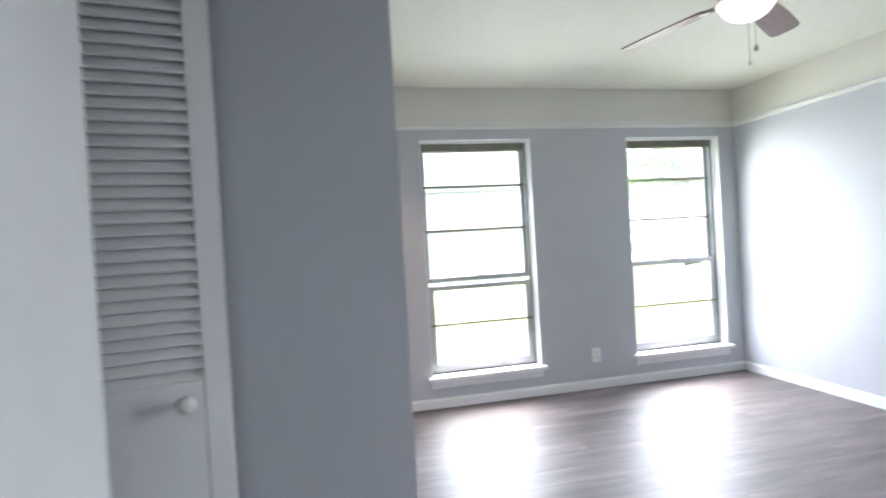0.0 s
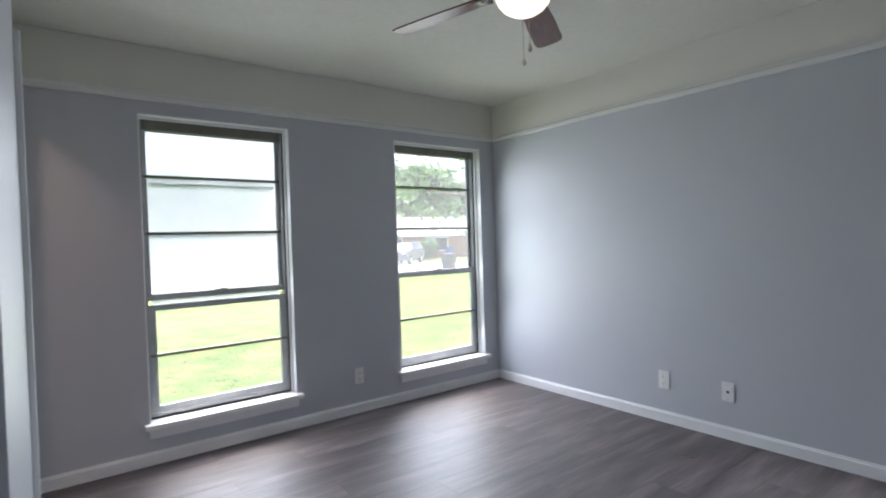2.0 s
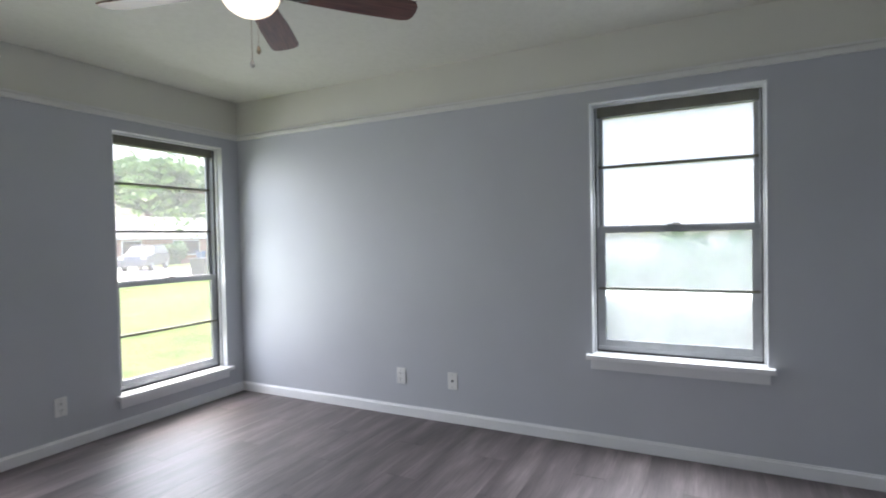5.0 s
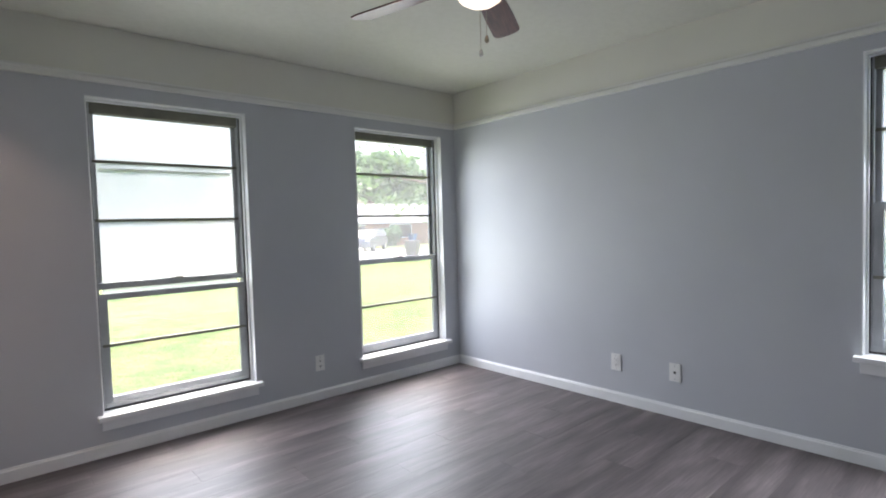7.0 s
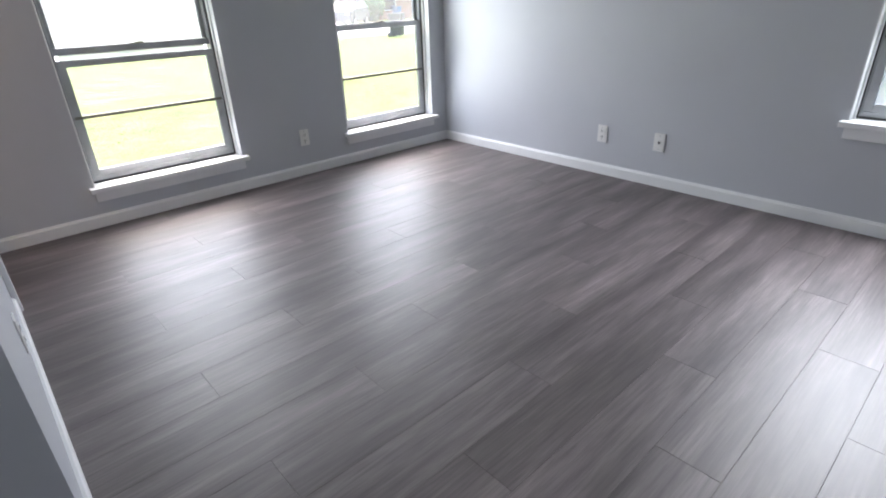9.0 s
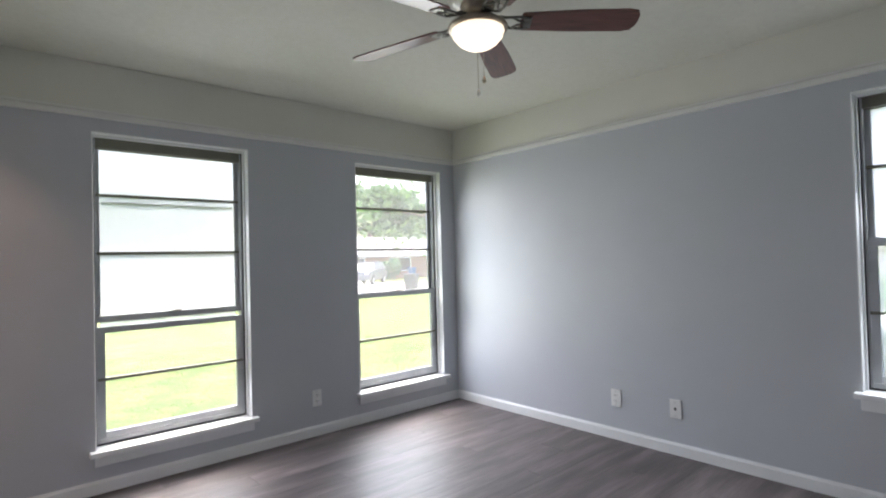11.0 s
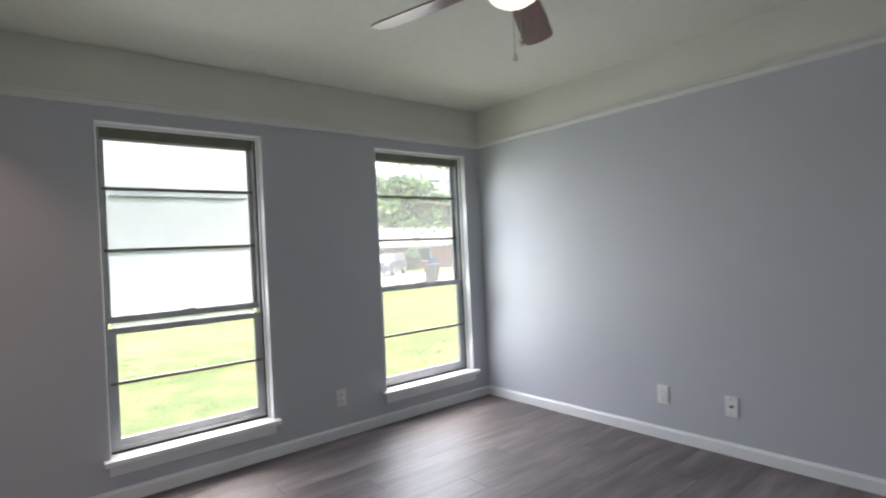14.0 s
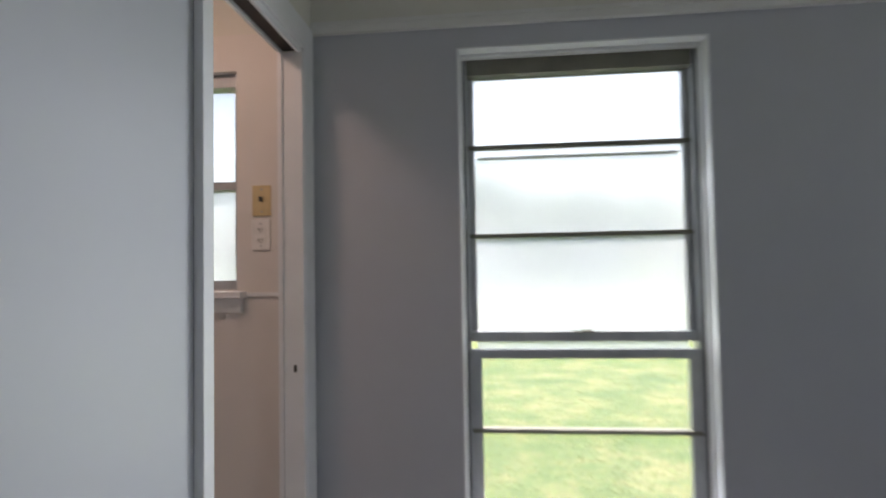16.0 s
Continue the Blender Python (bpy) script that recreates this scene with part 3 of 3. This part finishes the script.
plate(pose(-1.408, 0, 0.27), "duplex", "white duplex wall outlet below and between the windows")
plate(pose(0, -1.573, 0.28, 0, 0, -90), "duplex", "white duplex wall outlet above the baseboard")
plate(pose(0, -1.98, 0.284, 0, 0, -90), "coax", "white cable wall plate with a dark jack")
plate(pose(-3.2825, -1.62, 0.28, 0, 0, 90), "duplex", "white duplex wall outlet by the closet corner")
plate(pose(-3.51, 0, 1.484), "toggle", "aged ivory light switch in the bathroom", M_IVORY, "light switch")
plate(pose(-3.513, 0, 1.355), "duplex", "white outlet under the bathroom switch")
thing("bath_trim", solid((-3.595, -0.008, 1.125, -3.415, 0.0, 1.14)), M_TRIM, "thin white wainscot cap on the bathroom wall", "trim", "structure")

# ---- ceiling fan ----
FX, FY, FA = -1.735, -2.038, -40.0
fan = root("ceiling_fan", pose(FX, FY, CEIL), "five-blade flush ceiling fan, dark walnut blades, cream motor, lit bowl", "ceiling fan")
bm = bmesh.new()
turned(bm, [(0.0, -0.001), (0.120, -0.001), (0.130, -0.008), (0.130, -0.085), (0.123, -0.105), (0.121, -0.112), (0.121, -0.12), (0.104, -0.133), (0.07, -0.143), (0.0, -0.143)], 48)
part("motor_housing", bm, M_CREAM, fan)
bm = bmesh.new()
for k in (-6, 0, 6):
    box(bm, 0.115, -0.0066, -0.1185, 0.1225, 0.0066, -0.1125, m=pose(0, 0, 0, 0, 0, k))
slot_mesh = mesh_of("vent_slot", bm, M_SLOT)
for i in range(12):
    o = new("vent_slot", slot_mesh)
    o.parent, o.matrix_local = fan, pose(0, 0, 0, 0, 0, 30 * i)
bm = bmesh.new()
turned(bm, [(0.0, -0.14), (0.066, -0.14), (0.07, -0.152), (0.056, -0.163), (0.052, -0.186), (0.062, -0.202), (0.092, -0.214), (0.115, -0.228), (0.121, -0.237), (0.119, -0.247), (0.105, -0.248), (0.0, -0.24)], 48)
part("light_fitter", bm, M_BRASS, fan, "tan metal light fitter ring")
bm = bmesh.new()
turned(bm, [(0.104, -0.245), (0.106, -0.254), (0.099, -0.274), (0.081, -0.297), (0.055, -0.314), (0.026, -0.323), (0.0, -0.325)], 48)
part("light_bowl", bm, M_BOWL, fan, "lit frosted glass bowl")
bm = bmesh.new()
outline = [(0.176, -0.046), (0.186, -0.052), (0.40, -0.064), (0.60, -0.067), (0.635, -0.058), (0.648, -0.035), (0.652, 0.0), (0.648, 0.035), (0.635, 0.058), (0.60, 0.067), (0.40, 0.064), (0.186, 0.052), (0.176, 0.046), (0.172, 0.0)]
lo, hi = [bm.verts.new((x, y, -0.0035)) for x, y in outline], [bm.verts.new((x, y, 0.0035)) for x, y in outline]
bm.faces.new(lo[::-1]), bm.faces.new(hi)
for i in range(len(outline)):
    bm.faces.new((lo[i], lo[(i + 1) % len(outline)], hi[(i + 1) % len(outline)], hi[i]))
blade_mesh = mesh_of("blade", bm, M_BLADE)
bm = bmesh.new()
for s in (-1, 1):
    tube(bm, [(0.085, 0.012 * s, 0.012), (0.105, 0.02 * s, 0.004), (0.135, 0.034 * s, -0.006), (0.17, 0.036 * s, -0.006), (0.205, 0.028 * s, -0.0055)], 0.0055, 8)
    tube(bm, [(0.135, 0.034 * s, -0.006), (0.16, 0.014 * s, -0.006), (0.205, 0.0, -0.0055)], 0.005, 8)
box(bm, 0.186, -0.034, -0.0085, 0.216, 0.034, -0.004, bevel=0.002)
box(bm, 0.07, -0.02, 0.006, 0.105, 0.02, 0.016, bevel=0.002)
iron_mesh = mesh_of("blade_iron", bm, M_IRON)
for i in range(5):
    m = pose(0, 0, -0.213, 0, 0, FA + 72 * i) @ pose(0, 0, 0, -12, 0, 0)
    for nm, me in (("blade", blade_mesh), ("blade_iron", iron_mesh)):
        o = new(nm, me)
        o.parent, o.matrix_local = fan, m
for dx, dy, low, mt, lab in ((0.072, 0.074, -0.463, M_KNOB, "white pull fob"), (0.088, 0.055, -0.408, M_BRASS, "dark pull fob")):
    bm = bmesh.new()
    tube(bm, [(dx * 0.8, dy * 0.8, -0.215), (dx, dy, -0.25), (dx, dy, low)], 0.0016, 6)
    ch = part("pull_chain", bm, M_BRASS, fan)
    bm = bmesh.new()
    turned(bm, [(0, 0.012), (0.005, 0.009), (0.009, -0.006), (0.009, -0.013), (0.004, -0.02), (0, -0.021)], 16, pose(dx, dy, low))
    part("pull_fob", bm, mt, ch, lab)

# ---- bathroom lamp ----
vl = root("bath_lamp", pose(-3.86, -0.86, CEIL), "warm glowing flush bathroom ceiling lamp", "lamp")
bm = bmesh.new()
turned(bm, [(0.0, -0.001), (0.155, -0.001), (0.16, -0.008), (0.155, -0.022), (0.0, -0.022)], 32)
part("base", bm, M_BRASS, vl)
bm = bmesh.new()
turned(bm, [(0.145, -0.02), (0.15, -0.035), (0.13, -0.06), (0.08, -0.082), (0.0, -0.092)], 32)
part("globe", bm, M_VANITY, vl)

# ---- outdoors ----
G = -0.55
bm = bmesh.new()
bmesh.ops.create_grid(bm, x_segments=60, y_segments=60, size=1.0, matrix=Matrix.Diagonal((1500, 1500, 1, 1)))
thing("ground", bm, M_GRASS, "bright green mown lawn reaching into the distance", "ground", "structure").location = (0, 0, G)
thing("road", solid((-60, 20.5, G - 0.1, 80, 27.5, G + 0.006)), M_ROAD, "pale concrete street across the lawn", "road", "structure")
thing("drive", solid((14.5, 27.5, G - 0.1, 22.0, 38.5, G + 0.008)), M_DRIVE, "concrete driveway to the brick house", "road", "structure")
thing("foundation", solid((HALL_W - T, SOUTH - T, G - 0.1, T, T, -0.2)), M_OUTER, "brick footing under the room", "wall", "structure")


def lawn_tufts(x0, x1, y0, y1, count, seed, tall):
    """Loose blades standing on the lawn near the windows."""
    rng = random.Random(seed)
    verts, faces = [], []
    for _ in range(count):
        x, y = rng.uniform(x0, x1), y0 + (y1 - y0) * rng.random() ** 1.5
        for _ in range(3):
            a, h, w = rng.uniform(0, 6.28), tall * rng.uniform(0.35, 1.0), rng.uniform(0.004, 0.009)
            px, py = x + rng.gauss(0, 0.03), y + rng.gauss(0, 0.03)
            dx, dy, lx, ly = math.cos(a) * w, math.sin(a) * w, rng.gauss(0, 0.035), rng.gauss(0, 0.035)
            n = len(verts)
            verts += [(px - dx, py - dy, G), (px + dx, py + dy, G), (px + lx, py + ly, G + h)]
            faces.append((n, n + 1, n + 2))
    me = bpy.data.meshes.new("grass")
    me.from_pydata(verts, [], faces)
    me.materials.append(M_BLADES)
    return tagged(new("grass", me), "loose green and straw grass blades on the lawn", "grass", "", "stuff")


lawn_tufts(-9, 12, 0.7, 18, 6000, 31, 0.018)
lawn_tufts(-6, 4, 0.8, 8, 9000, 32, 0.022)


def leaves(bm, centre, radii, count, size, rng, slim=0.45):
    c = Vector(centre)
    for _ in range(count):
        d = Vector((rng.gauss(0, 1), rng.gauss(0, 1), rng.gauss(0, 1))).normalized()
        k = rng.random() ** 0.4
        p = c + Vector((d.x * radii[0], d.y * radii[1], d.z * radii[2])) * k
        u = Vector((rng.gauss(0, 1), rng.gauss(0, 1), rng.gauss(0, 0.6))).normalized()
        v = u.orthogonal().normalized()
        v = (v * math.cos(rng.random() * 6) + u.cross(v) * math.sin(rng.random() * 6)).normalized()
        s = size * rng.uniform(0.6, 1.4)
        q = [bm.verts.new(p + u * s), bm.verts.new(p + v * s * slim), bm.verts.new(p - u * s), bm.verts.new(p - v * s * slim)]
        bm.faces.new(q)


def tree(x, y, height, spread, seed, label, size=0.22, count=260, mats=M_LEAF):
    rng = random.Random(seed)
    t = root("tree", pose(x, y, G), label, "tree", group="trees beyond the windows")
    bm, lm = bmesh.new(), bmesh.new()
    fork = height * 0.34
    tube(bm, [(0, 0, -0.1), (0.05, 0.02, fork * 0.5), (0.0, 0.06, fork)], height * 0.035, 10, 0.7)
    for i in range(9):
        a, lift = i * 2.4 + rng.random(), rng.uniform(0.25, 1.0)
        tip = Vector((math.cos(a) * spread * (1.1 - lift * 0.7), math.sin(a) * spread * (1.1 - lift * 0.7), fork + (height - fork) * lift * 0.85))
        midp = Vector((0, 0.06, fork)).lerp(tip, 0.5) + Vector((rng.gauss(0, 0.15), rng.gauss(0, 0.15), 0.25))
        tube(bm, [(0, 0.06, fork - 0.1), midp, tip], height * 0.016, 7, 0.25)
        for _ in range(4):
            c = tip + Vector((rng.gauss(0, spread * 0.2), rng.gauss(0, spread * 0.2), rng.gauss(0, height * 0.06)))
            leaves(lm, c, (spread * 0.34, spread * 0.34, height * 0.1), count, size, rng)
    part("trunk", bm, M_BARK, t)
    part("crown", lm, mats, t)
    return t


tree(10.4, 7.9, 6.6, 4.9, 3, "broad green tree with low boughs on the lawn", 0.11, 80, M_LEAF_BRIGHT)
tree(33, 50, 11, 5.5, 5, "tall green tree behind the brick house", 0.4, 220)
tree(41, 52, 10.5, 5.5, 15, "tall green tree behind the brick house", 0.4, 220)
tree(50, 54, 10.5, 5.5, 16, "tall green tree behind the brick house", 0.4, 220)
tree(24, 52, 9, 4.5, 6, "green tree behind the brick house", 0.4, 200)
tree(3.5, 46, 9, 5, 7, "green tree across the street", 0.4, 220)
tree(-5, 50, 10, 5, 8, "green tree across the street", 0.4, 220)
tree(12, 55, 10, 5, 9, "green tree across the street", 0.4, 200)


def house(name, x, y, w, d, eave, ridge, wallmat, label, openings):
    h = root(name, pose(x, y, G), label, "house")
    part("wall", solid((0, 0, 0, w, d, eave)), wallmat, h)
    bm = bmesh.new()
    o = 0.6
    pts = [(-o, -o, eave), (w + o, -o, eave), (w + o, d + o, eave), (-o, d + o, eave), (d * 0.35, d / 2, ridge), (w - d * 0.35, d / 2, ridge)]
    vs = [bm.verts.new(p) for p in pts]
    for f in ((0, 1, 5, 4), (1, 2, 5), (2, 3, 4, 5), (3, 0, 4), (3, 2, 1, 0)):
        bm.faces.new([vs[i] for i in f])
    part("roof", bm, M_ROOF, h)
    part("fascia", solid((-o, -o - 0.02, eave - 0.18, w + o, -o, eave)), M_TRIM, h)
    for kind, x0, x1, z0, z1 in openings:
        wnd = part(kind, solid((x0 - 0.08, -0.06, z0 - 0.08, x1 + 0.08, -0.004, z1 + 0.08)), M_TRIM, h)
        part("pane" if kind == "window" else "door_leaf", solid((x0, -0.075, z0, x1, -0.06, z1)), M_CARGLASS if kind == "window" else M_DOOR, wnd)
    return h


house("house", 13.0, 38.5, 26, 9, 2.35, 4.3, M_BRICK, "low brick house across the street with pale roof", [("window", 9.5, 11.0, 0.9, 2.0), ("door", 7.2, 8.1, 0.05, 2.05), ("window", 14, 16.5, 0.8, 2.0), ("garage_door", 1.2, 5.8, 0.05, 2.1)])
house("house", -14, 42, 22, 9, 2.4, 4.4, M_BLUE_SIDING, "low grey-blue house across the street", [("window", 4, 6, 0.9, 2.0), ("door", 9, 10, 0.05, 2.05), ("window", 13, 15.5, 0.9, 2.0)])

# neighbour's lap-sided house beside the east window
nb = root("house", pose(9.5, -14, G), "pale lap-sided neighbouring house beside the lawn", "house")
part("wall", solid((0.05, 0, 0, 9, 16, 4.4)), M_SIDING, nb)
bm = bmesh.new()
for i in range(29):
    box(bm, 0.0, 0, 0.15 + i * 0.145, 0.05, 16, 0.15 + i * 0.145 + 0.135)
part("siding", bm, M_SIDING, nb)
bm = bmesh.new()
vs = [bm.verts.new(p) for p in [(-0.4, -0.4, 4.4), (9.4, -0.4, 4.4), (9.4, 16.4, 4.4), (-0.4, 16.4, 4.4), (4.5, 3, 6.1), (4.5, 13, 6.1)]]
for f in ((0, 1, 4), (1, 2, 5, 4), (2, 3, 5), (3, 0, 4, 5), (3, 2, 1, 0)):
    bm.faces.new([vs[i] for i in f])
part("roof", bm, M_ROOF, nb)


def shrub(x, y, h, r, seed, label, count=1700, leaf=0.2, slim=0.12):
    rng = random.Random(seed)
    s = root("shrub", pose(x, y, G), label, "shrub", group="shrubs outside")
    bm, lm = bmesh.new(), bmesh.new()
    for i in range(7):
        a = i * 0.9 + rng.random() * 0.4
        tip = (math.cos(a) * r * 0.6, math.sin(a) * r * 0.6, h * rng.uniform(0.6, 0.95))
        tube(bm, [(0, 0, -0.05), (tip[0] * 0.4, tip[1] * 0.4, tip[2] * 0.6), tip], 0.025, 6, 0.4)
        leaves(lm, tip, (r * 0.5, r * 0.5, h * 0.3), count // 7, leaf, rng, slim)
    leaves(lm, (0, 0, h * 0.45), (r, r, h * 0.45), count // 2, leaf, rng, slim)
    part("stems", bm, M_BARK, s)
    part("crown", lm, M_LEAF_PALE, s)


shrub(3.0, -3.7, 1.5, 0.8, 11, "loose pale green shrub by the lap-sided house")
shrub(3.3, -2.3, 1.3, 0.7, 12, "loose pale green shrub by the lap-sided house")
shrub(3.2, -5.1, 1.4, 0.8, 13, "loose pale green shrub by the lap-sided house")
shrub(25.5, 36.6, 1.7, 1.1, 14, "rounded green bush before the brick house", 1200, 0.17, 0.45)

# parked car
car = root("car", pose(19.6, 31.2, G, 0, 0, 38), "silver sport utility car parked on the drive", "car")
bm = bmesh.new()
side = [(-2.3, 0.35), (-2.32, 0.75), (-2.25, 1.0), (-1.2, 1.12), (1.9, 1.12), (2.25, 1.0), (2.3, 0.4)]
a, b = [bm.verts.new((x, -0.9, z)) for x, z in side], [bm.verts.new((x, 0.9, z)) for x, z in side]
bm.faces.new(a), bm.faces.new(b[::-1])
for i in range(len(side)):
    bm.faces.new((a[i], b[i], b[(i + 1) % len(side)], a[(i + 1) % len(side)]))
bmesh.ops.bevel(bm, geom=list(bm.edges), offset=0.06, segments=2, affect="EDGES")
part("body", bm, M_CAR, car)
bm = bmesh.new()
cab = [(-1.15, 1.1, 0.84), (-0.45, 1.62, 0.68), (1.75, 1.66, 0.7), (2.2, 1.1, 0.84)]
a, b = [bm.verts.new((x, -w, z)) for x, z, w in cab], [bm.verts.new((x, w, z)) for x, z, w in cab]
bm.faces.new(a), bm.faces.new(b[::-1])
for i in range(4):
    bm.faces.new((a[i], b[i], b[(i + 1) % 4], a[(i + 1) % 4]))
part("windows", bm, M_CARGLASS, car, "dark tinted glass")
part("car_roof", solid((-0.45, -0.7, 1.63, 1.78, 0.7, 1.71), bevel=0.03), M_CAR, car)
for x in (-1.4, 1.4):
    for y in (-0.82, 0.82):
        bm = bmesh.new()
        turned(bm, [(0.0, -0.1), (0.26, -0.1), (0.35, -0.09), (0.36, 0.0), (0.35, 0.09), (0.26, 0.1), (0, 0.1)], 20, pose(x, y, 0.36, 90, 0, 0))
        wh = part("wheel", bm, M_TYRE, car)
        bm = bmesh.new()
        turned(bm, [(0, -0.108), (0.22, -0.104), (0.23, 0.0), (0.22, 0.104), (0, 0.108)], 16, pose(x, y, 0.36, 90, 0, 0))
        part("rim", bm, M_ALU, wh)
for y in (-0.68, 0.68):
    part("headlight", solid((-2.36, y - 0.15, 0.8, -2.24, y + 0.15, 0.93), bevel=0.02), M_PLATE, car)


def wheelie_bin(x, y, rz, mats, label):
    b = root("wheelie_bin", pose(x, y, G, 0, 0, rz), label, "bin")
    bm = bmesh.new()
    vs = box(bm, -0.3, -0.35, 0.08, 0.3, 0.35, 1.0)
    for v in vs:
        if v.co.z < 0.5:
            v.co.x *= 0.8
            v.co.y *= 0.75
    bmesh.ops.bevel(bm, geom=list(bm.edges), offset=0.03, segments=2, affect="EDGES")
    part("body", bm, mats, b)
    part("lid", solid((-0.33, -0.38, 1.0, 0.33, 0.38, 1.07), bevel=0.03), mats, b)
    for s in (-0.24, 0.24):
        bm = bmesh.new()
        turned(bm, [(0, -0.03), (0.12, -0.03), (0.12, 0.03), (0, 0.03)], 16, pose(s, 0.3, 0.12, 0, 90, 0))
        part("wheel", bm, M_TYRE, b)
    return b


wheelie_bin(13.9, 18.4, 30, M_BIN, "dark grey wheeled bin standing at the kerb")
wheelie_bin(29.0, 37.6, 10, M_BLUE, "blue wheeled bin beside the brick house")

# ---- floor planks ----
PW, PL = 0.18, 1.22
plank_meshes = {}


def plank(x0, x1, y0, y1):
    key = (round(x1 - x0, 3), round(y1 - y0, 3))
    if key not in plank_meshes:
        bm = bmesh.new()
        L, W = key
        e = 0.0008
        lo = [bm.verts.new(p) for p in ((0, 0, -0.012), (L, 0, -0.012), (L, W, -0.012), (0, W, -0.012))]
        md = [bm.verts.new(p) for p in ((0, 0, -0.0012), (L, 0, -0.0012), (L, W, -0.0012), (0, W, -0.0012))]
        hi = [bm.verts.new(p) for p in ((e, e, 0), (L - e, e, 0), (L - e, W - e, 0), (e, W - e, 0))]
        for a, b in ((lo, md), (md, hi)):
            for i in range(4):
                bm.faces.new((a[i], a[(i + 1) % 4], b[(i + 1) % 4], b[i]))
        bm.faces.new(hi)
        plank_meshes[key] = mesh_of("plank", bm, M_PLANK)
    o = new("plank", plank_meshes[key])
    o.parent = floor
    o.location = (x0, y0, 0)


rng = random.Random(21)
y, row = 0.0, 0
while y > SOUTH:
    y0 = max(y - PW, SOUTH)
    west = WEST if y0 > PANEL_S[1] else HALL_W
    x = 0.0 - (row * 0.407 % PL) * 1.0 - 0.02
    cuts = [0.0]
    while x > west:
        if cuts[-1] - x > 0.15:
            cuts.append(x)
        x -= PL
    cuts.append(west)
    for hi_x, lo_x in zip(cuts, cuts[1:]):
        if hi_x - lo_x > 0.02:
            plank(lo_x + 0.0003, hi_x, y0 + 0.0003, y)
    y, row = y0, row + 1
